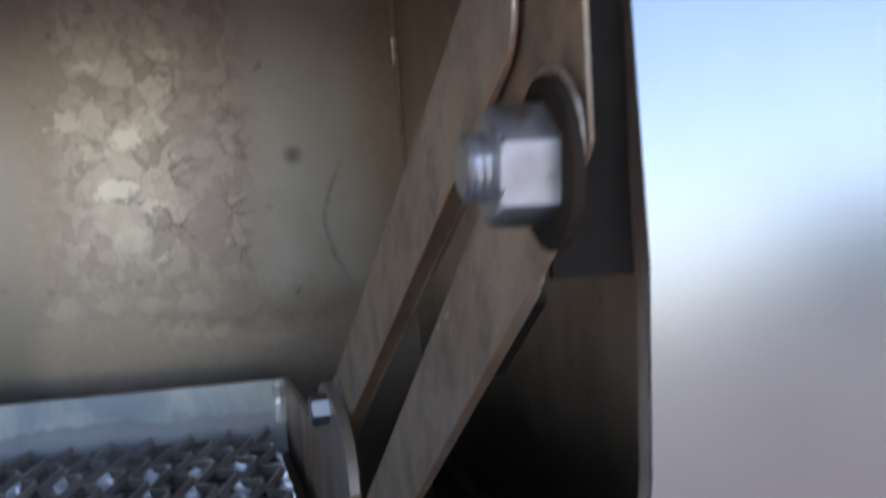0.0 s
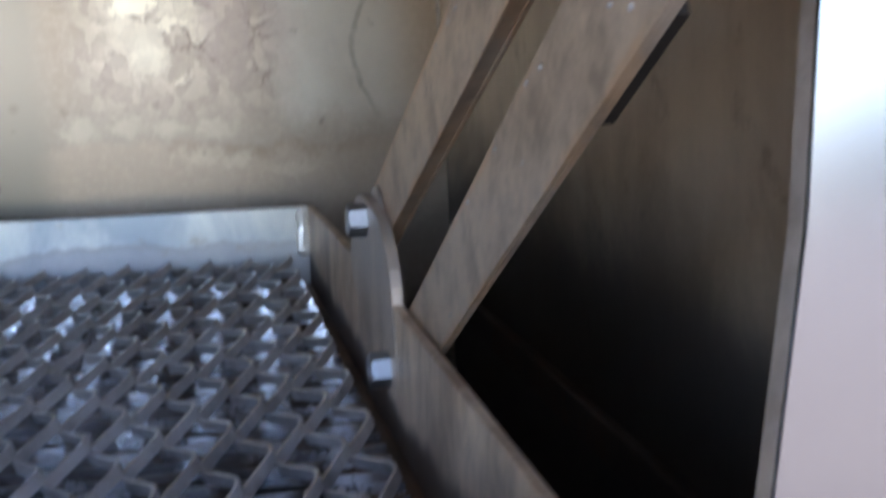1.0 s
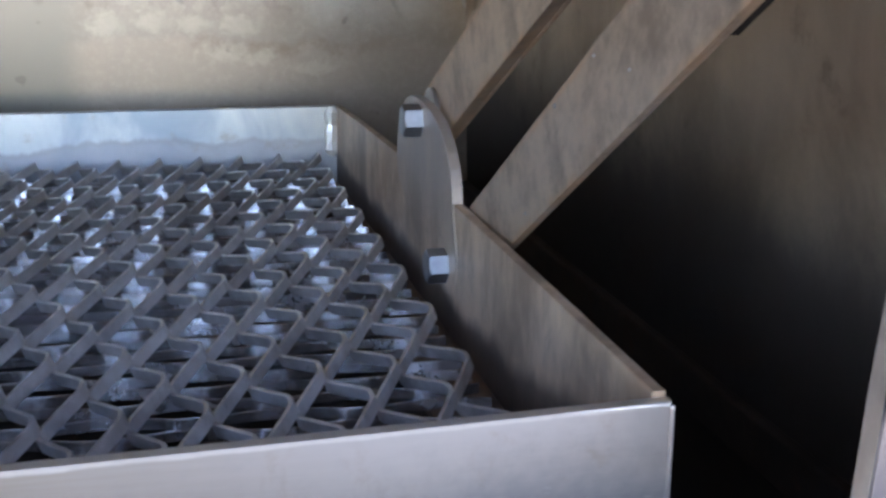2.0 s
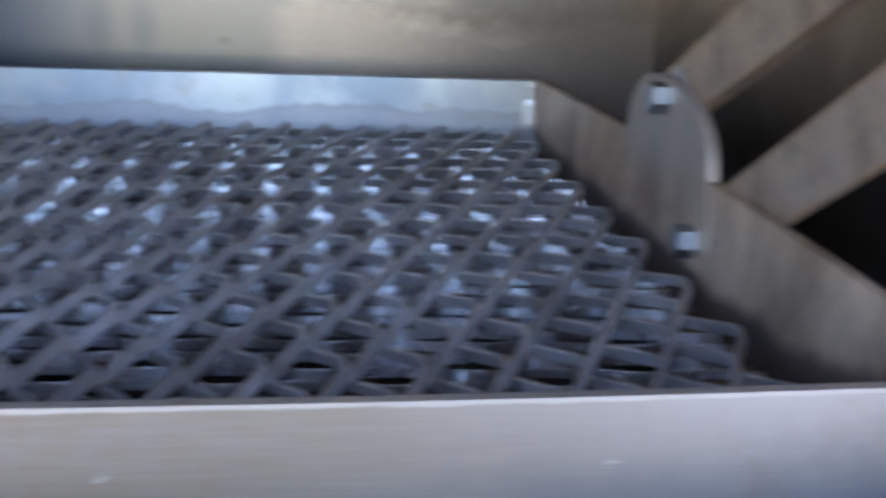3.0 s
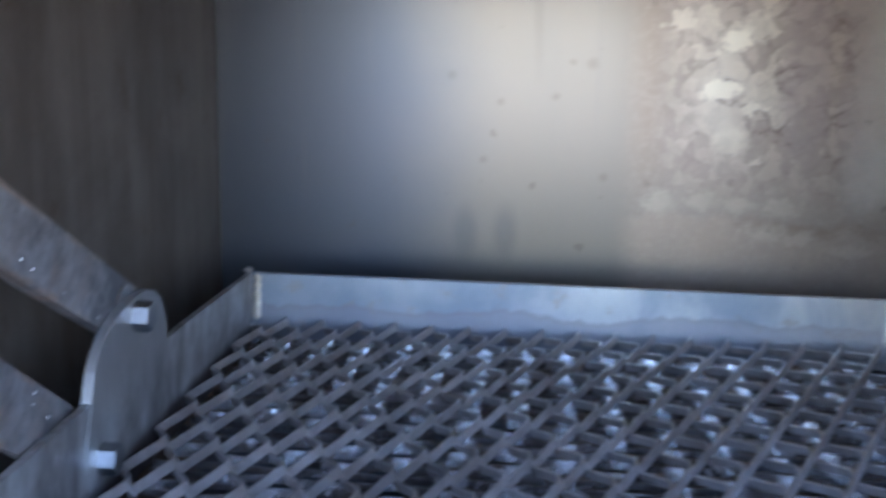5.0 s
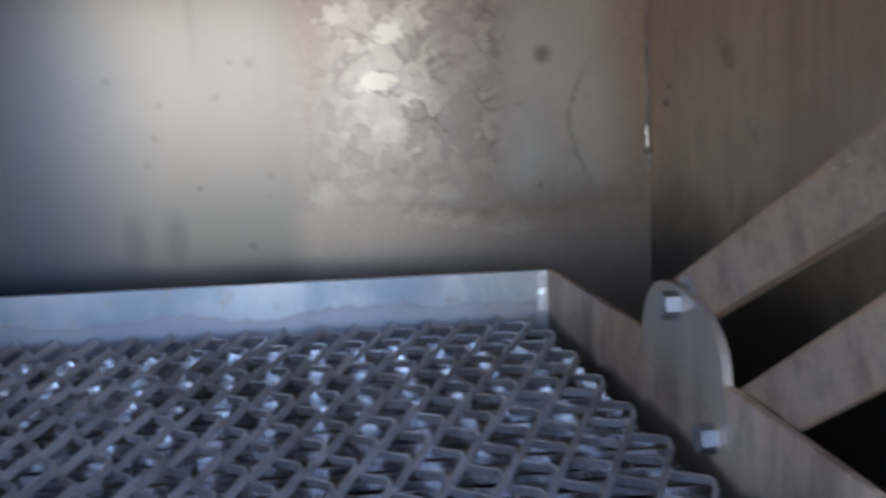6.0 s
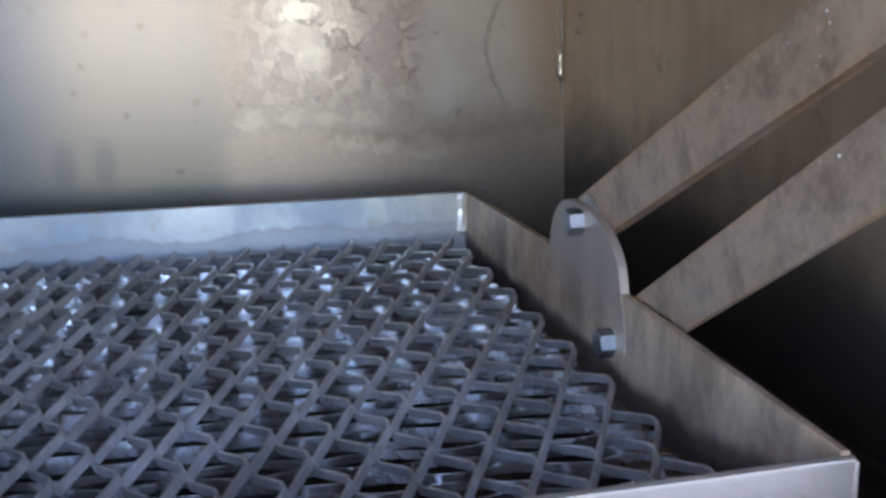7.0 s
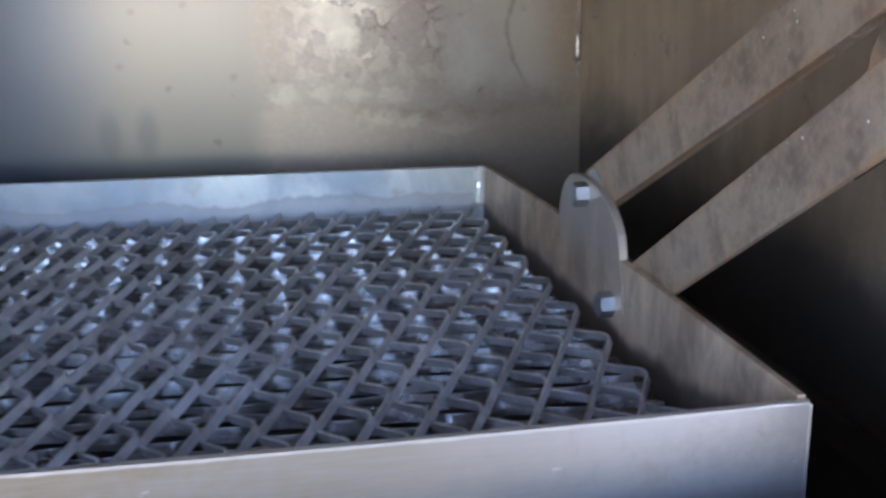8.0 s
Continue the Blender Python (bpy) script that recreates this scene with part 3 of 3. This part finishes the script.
EARU, EARL = (0.2425, 0.0243), (0.1965, -0.0250)
EAR = [(0.1865, -0.0005), (0.1880, 0.0075), (0.1905, 0.0135), (0.1955, 0.0192), (0.2025, 0.0240), (0.2120, 0.0280), (0.2230, 0.0306), (0.2360, 0.0324), (0.2500, 0.0328), (0.2620, 0.0320), (0.2720, 0.0294), (0.2805, 0.0242), (0.2865, 0.0175), (0.2902, 0.009), (0.2915, 0.001), (0.2880, -0.008), (0.268, -0.018), (0.234, -0.029), (0.212, -0.0345), (0.199, -0.0368), (0.188, -0.0345), (0.181, -0.027), (0.180, -0.016)]
for sx in (1, -1):
    a, b = sorted((sx * (HALF - 0.0004), sx * (HALF + BAR + 0.0004)))
    ear = part("ear", plate(EAR, a, b, 0.0003), EARSTEEL if sx > 0 else BLUEEAR, tray)
    for y, z in (EARU, EARL):
        part("bolt_head", hex_head(0.0068, sx * (HALF - 0.0004), sx * (HALF - 0.0082), y, z, 0.26 if z > 0 else 0.20), HEAD, ear, "shiny zinc plated bolt head")
        a, b = sorted((sx * (HALF + BAR), sx * 0.2118))
        part("spacer", prism(0.0135, a, b, 20, 0, y, z, 0.0006), ZINC, ear)
    bm = bead([(0, 0, -0.0345), (0, 0, -0.0035)], 0.0052 if sx > 0 else 0.0030, 8 + sx, 0.24)
    bm.transform(Matrix.Translation((sx * (HALF - 0.0033), DEEP - 0.0006, 0)) @ Matrix.Diagonal((0.85, 0.30, 1, 1)))
    part("weld_bead", bm, BEAD if sx > 0 else WELD, tray, "rough bright weld bead")
    part("weld_bead", bead([(sx * (HALF + BAR), -0.0002, -TALL + 0.002), (sx * (HALF + BAR), -0.0002, -0.002)], 0.0006, 18 + sx, 0.03), FRONTBAR, tray, smooth=True)
part("weld_blob", bead([(-HALF - BAR, DEEP + 0.004, -0.005), (-HALF - BAR, DEEP + 0.004, -0.001)], 0.003, 31, 0.3), BEAD, tray)

# ---- expanded mesh ----
SWD, LWD = 0.02345, 0.0508
MESH_Z, LOW_Z = -0.0345, -0.0440


def zigzag(i, count, right_edge, y0, y1, phase, strand=0.0039, slant=radians(56), knot=0.0038):
    x = right_edge - SWD / 4 - (count - 1 - i) * SWD / 2
    wx, wz = math.cos(slant) * strand / 2, math.sin(slant) * strand / 2
    pts = []
    k0 = math.floor((y0 - phase) / (LWD / 2)) - 1
    for k in range(k0, k0 + int((y1 - y0) / (LWD / 2)) + 4):
        side = 1 if (k + (count - 1 - i)) % 2 == 0 else -1
        yc = phase + k * LWD / 2
        for dy, pull in ((-knot - 0.0040, 0.66), (-knot - 0.0012, 0.93), (-knot + 0.0010, 1.0), (knot - 0.0010, 1.0), (knot + 0.0012, 0.93), (knot + 0.0040, 0.66), (LWD / 4, 0.0)):
            pts.append((x + side * pull * (SWD / 4 - wx), yc + dy, side * pull * wz))
    out = []
    for p, q in zip(pts, pts[1:]):
        for lim in (y0, y1):
            if p[1] < lim < q[1]:
                f = (lim - p[1]) / (q[1] - p[1])
                out.append(tuple(p[j] + f * (q[j] - p[j]) for j in range(3)))
        if y0 <= q[1] <= y1:
            out.append(q)
    return out


def strand_mesh(path, strand=0.0039, thick=0.0018, slant=radians(56), twist=0.0, bond=0.0):
    """Sweeps a flat ribbon along a zigzag. twist: how much flatter it lies between the bonds."""
    bm = bmesh.new()
    rings = []
    for p in path:
        c = Vector(p)
        g = slant - twist * (1 - min(1.0, abs(p[0] - bond) / (SWD / 5)) ** 3)
        a = Vector((math.cos(g), 0, -math.sin(g))) * strand / 2
        b = Vector((math.sin(g), 0, math.cos(g))) * thick / 2
        rings.append([bm.verts.new(c + s * a + t * b) for s, t in ((-1, -0.75), (-0.85, -1), (0.85, -1), (1, -0.75), (1, 0.75), (0.85, 1), (-0.85, 1), (-1, 0.75))])
    for r, q in zip(rings, rings[1:]):
        for j in range(8):
            bm.faces.new((r[j], r[(j + 1) % 8], q[(j + 1) % 8], q[j]))
    bm.faces.new(rings[0])
    bm.faces.new(rings[-1][::-1])
    return bm


COUNT, STRAND, SLANT = 34, 0.0044, radians(69)
for i in range(COUNT):
    path = zigzag(i, COUNT, 0.1945, 0.004, DEEP - 0.010, 0.1146, STRAND, SLANT, 0.0024)
    part("mesh_strand", strand_mesh([(x, y, z + MESH_Z) for x, y, z in path], STRAND, 0.0015, SLANT), WIRE, tray)
# a second sheet of the same mesh lies crosswise underneath
ASKEW = Matrix.Translation((0, 0.24, 0)) @ pose(0, 0, 0, 0, 0, -3) @ Matrix.Translation((0, -0.24, 0))
LEAN = math.tan(radians(3))
for i in range(39):
    y = 0.487 - (0.4700 - SWD / 4 - (38 - i) * SWD / 2)
    u0 = max(-0.199 - LEAN * (y - 0.24), -(0.474 - y) / LEAN)
    u1 = min(0.199 - LEAN * (y - 0.24), (y - 0.009) / LEAN)
    if u1 - u0 < 0.02:
        continue
    path = zigzag(i, 39, 0.4700, u0, u1, 0.012, 0.0034, radians(78), 0.0034)
    bm = strand_mesh(path, 0.0034, 0.0014, radians(78), 0.0, 0.487 - y)
    bm.transform(ASKEW @ Matrix(((0, 1, 0, 0), (-1, 0, 0, 0.487), (0, 0, 1, LOW_Z), (0, 0, 0, 1))))
    part("mesh_strand", bm, GLINT, tray)


# ---- lifting arms ----
def arm_frame(y0, at, slope):
    """Local axes of an arm: x across, y up along it from its foot, z over it."""
    ang = math.atan(slope)
    d = Vector((0, -math.cos(ang), math.sin(ang)))
    n = Vector((0, math.sin(ang), math.cos(ang)))
    p = Vector((0, y0, at[1] + slope * (at[0] - y0)))
    return Matrix(((1, 0, 0, 0), (0, d.y, n.y, p.y), (0, d.z, n.z, p.z), (0, 0, 0, 1)))


def arm_parts(arm, sx, x0, x1, long, wide, notch, wall=0.0014):
    """A flat tube with round ends, welded of two sides and two webs; the lower web stops at the notch."""
    h = wide / 2
    skin = ARM if sx > 0 else BLUEARM
    for a, b, reach in ((x0, x0 + wall, long), (x1 - wall, x1, long - 0.03)):
        side = [(0.0, -h), (reach - h, -h)] + [(reach - h + h * math.sin(q), -h * math.cos(q)) for q in (math.pi * k / 10 for k in range(1, 10))] + [(reach - h, h), (0.0, h)]
        lo, hi = sorted((sx * a, sx * b))
        part("arm_side", plate(side, lo, hi, 0.0005), skin, arm)
    lo, hi = sorted((sx * (x0 + wall), sx * (x1 - wall)))
    part("arm_web", block(lo, hi, 0.0003, long - h - 0.03, h - wall, h - 0.0003), skin, arm)
    part("arm_web", block(lo, hi, 0.0003, notch, -h + 0.0003, -h + wall), skin, arm)
    # dark strip added where the slot behind the arm is only shaded
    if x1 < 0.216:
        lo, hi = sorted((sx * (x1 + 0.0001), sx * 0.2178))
        part("slot_shade", block(lo, hi, notch, long - h - 0.036, -h + 0.001, h - 0.002), HANGER, arm, "dark strip standing in for the shaded slot behind the arm")
    rnd = random.Random(int(long * 1000) + sx)
    for k in range(9):
        bm = bmesh.new()
        u, v, r = rnd.uniform(0.03, long - 0.05), rnd.uniform(-h * 0.85, h * 0.85), rnd.uniform(0.0004, 0.0009)
        bmesh.ops.create_icosphere(bm, subdivisions=1, radius=r, matrix=Matrix.Translation((sx * x0, u, v)))
        part("weld_spatter", bm, STEEL, arm)


def thread(radius, x0, x1, y, z, pitch=0.0014, sides=18):
    """A threaded rod along x."""
    bm = bmesh.new()
    n = max(2, int((x1 - x0) / pitch * 2))
    loops = []
    for k in range(n + 1):
        r = radius * (0.80 if k in (0, n) else 1.0 if k % 2 else 0.90)
        loops.append([bm.verts.new((x0 + (x1 - x0) * k / n, y + r * math.cos(2 * math.pi * j / sides), z + r * math.sin(2 * math.pi * j / sides))) for j in range(sides)])
    for p, q in zip(loops, loops[1:]):
        for j in range(sides):
            bm.faces.new((p[j], p[(j + 1) % sides], q[(j + 1) % sides], q[j]))
    bm.faces.new(loops[0])
    bm.faces.new(loops[-1][::-1])
    return bm


PIVOT = (-0.0640, 0.1252)
for sx in (1, -1):
    for label, y0, at, slope, long, notch, outer in (
            ("brown bare steel lifting arm bolted to the tray side", 0.203, (0.1074, 0.0293), 0.585, 0.320, 0.231, 0.2146),
            ("brown bare steel lifting arm bolted to the tray ear", 0.256, (0.1652, 0.0634), 0.475, 0.330, 0.275, 0.2180)):
        m = SEAT @ arm_frame(y0, at, slope)
        a = thing("lifting_arm", label if sx > 0 else label.replace("brown bare", "blue-lit mottled"), "arm", m, "lifting arms")
        arm_parts(a, sx, 0.2118, outer, long, 0.0277, notch)
    a, b = sorted((sx * 0.2146, sx * 0.2155))
    hanger = thing("hanger_plate", "rounded brown steel hanger plate hung from the box roof", "bracket")
    bm = plate([(-0.0725, 0.1280), (-0.0700, 0.1255), (-0.0385, 0.1075), (-0.012, 0.0945), (-0.0085, 0.100), (-0.0080, 0.113), (-0.0100, 0.121), (-0.0135, 0.129), (-0.0190, 0.136), (-0.030, 0.146), (-0.036, ROOF - TOP - 0.006), (-0.0725, ROOF - TOP - 0.006)], a, b, 0.0002)
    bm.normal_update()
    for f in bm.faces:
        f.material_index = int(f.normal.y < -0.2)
    part("plate", bm, LUG, hanger).data.materials.append(HANGER)   # front cut edge, shade put into its colour
    # the stay gets its shade from the near-black material
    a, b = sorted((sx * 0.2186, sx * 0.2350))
    part("stay", block(a, b, -0.0385, -0.036, 0.103, ROOF - TOP - 0.006), HANGER, hanger, "dark stay behind the plate, coloured as if in shade")
    y, z = PIVOT
    pin = thing("pivot_bolt", "shiny zinc plated bolt with hex nut through the arm", "bolt")
    part("nut", hex_head(0.0102, sx * 0.2096, sx * 0.1994, y, z, 0.663, 0.0011), ZINC, pin)
    a, b = sorted((sx * 0.2096, sx * 0.2118))
    # wide and near black, painting the shade round the nut
    part("washer", prism(0.0146, a, b, 28, 0, y, z, 0.0003), HANGER, pin, "dark washer with the shade round the nut in its colour")
    a, b = sorted((sx * 0.1955, sx * 0.2130))
    part("shank", thread(0.0058, a, b, y, z), ZINC, pin)
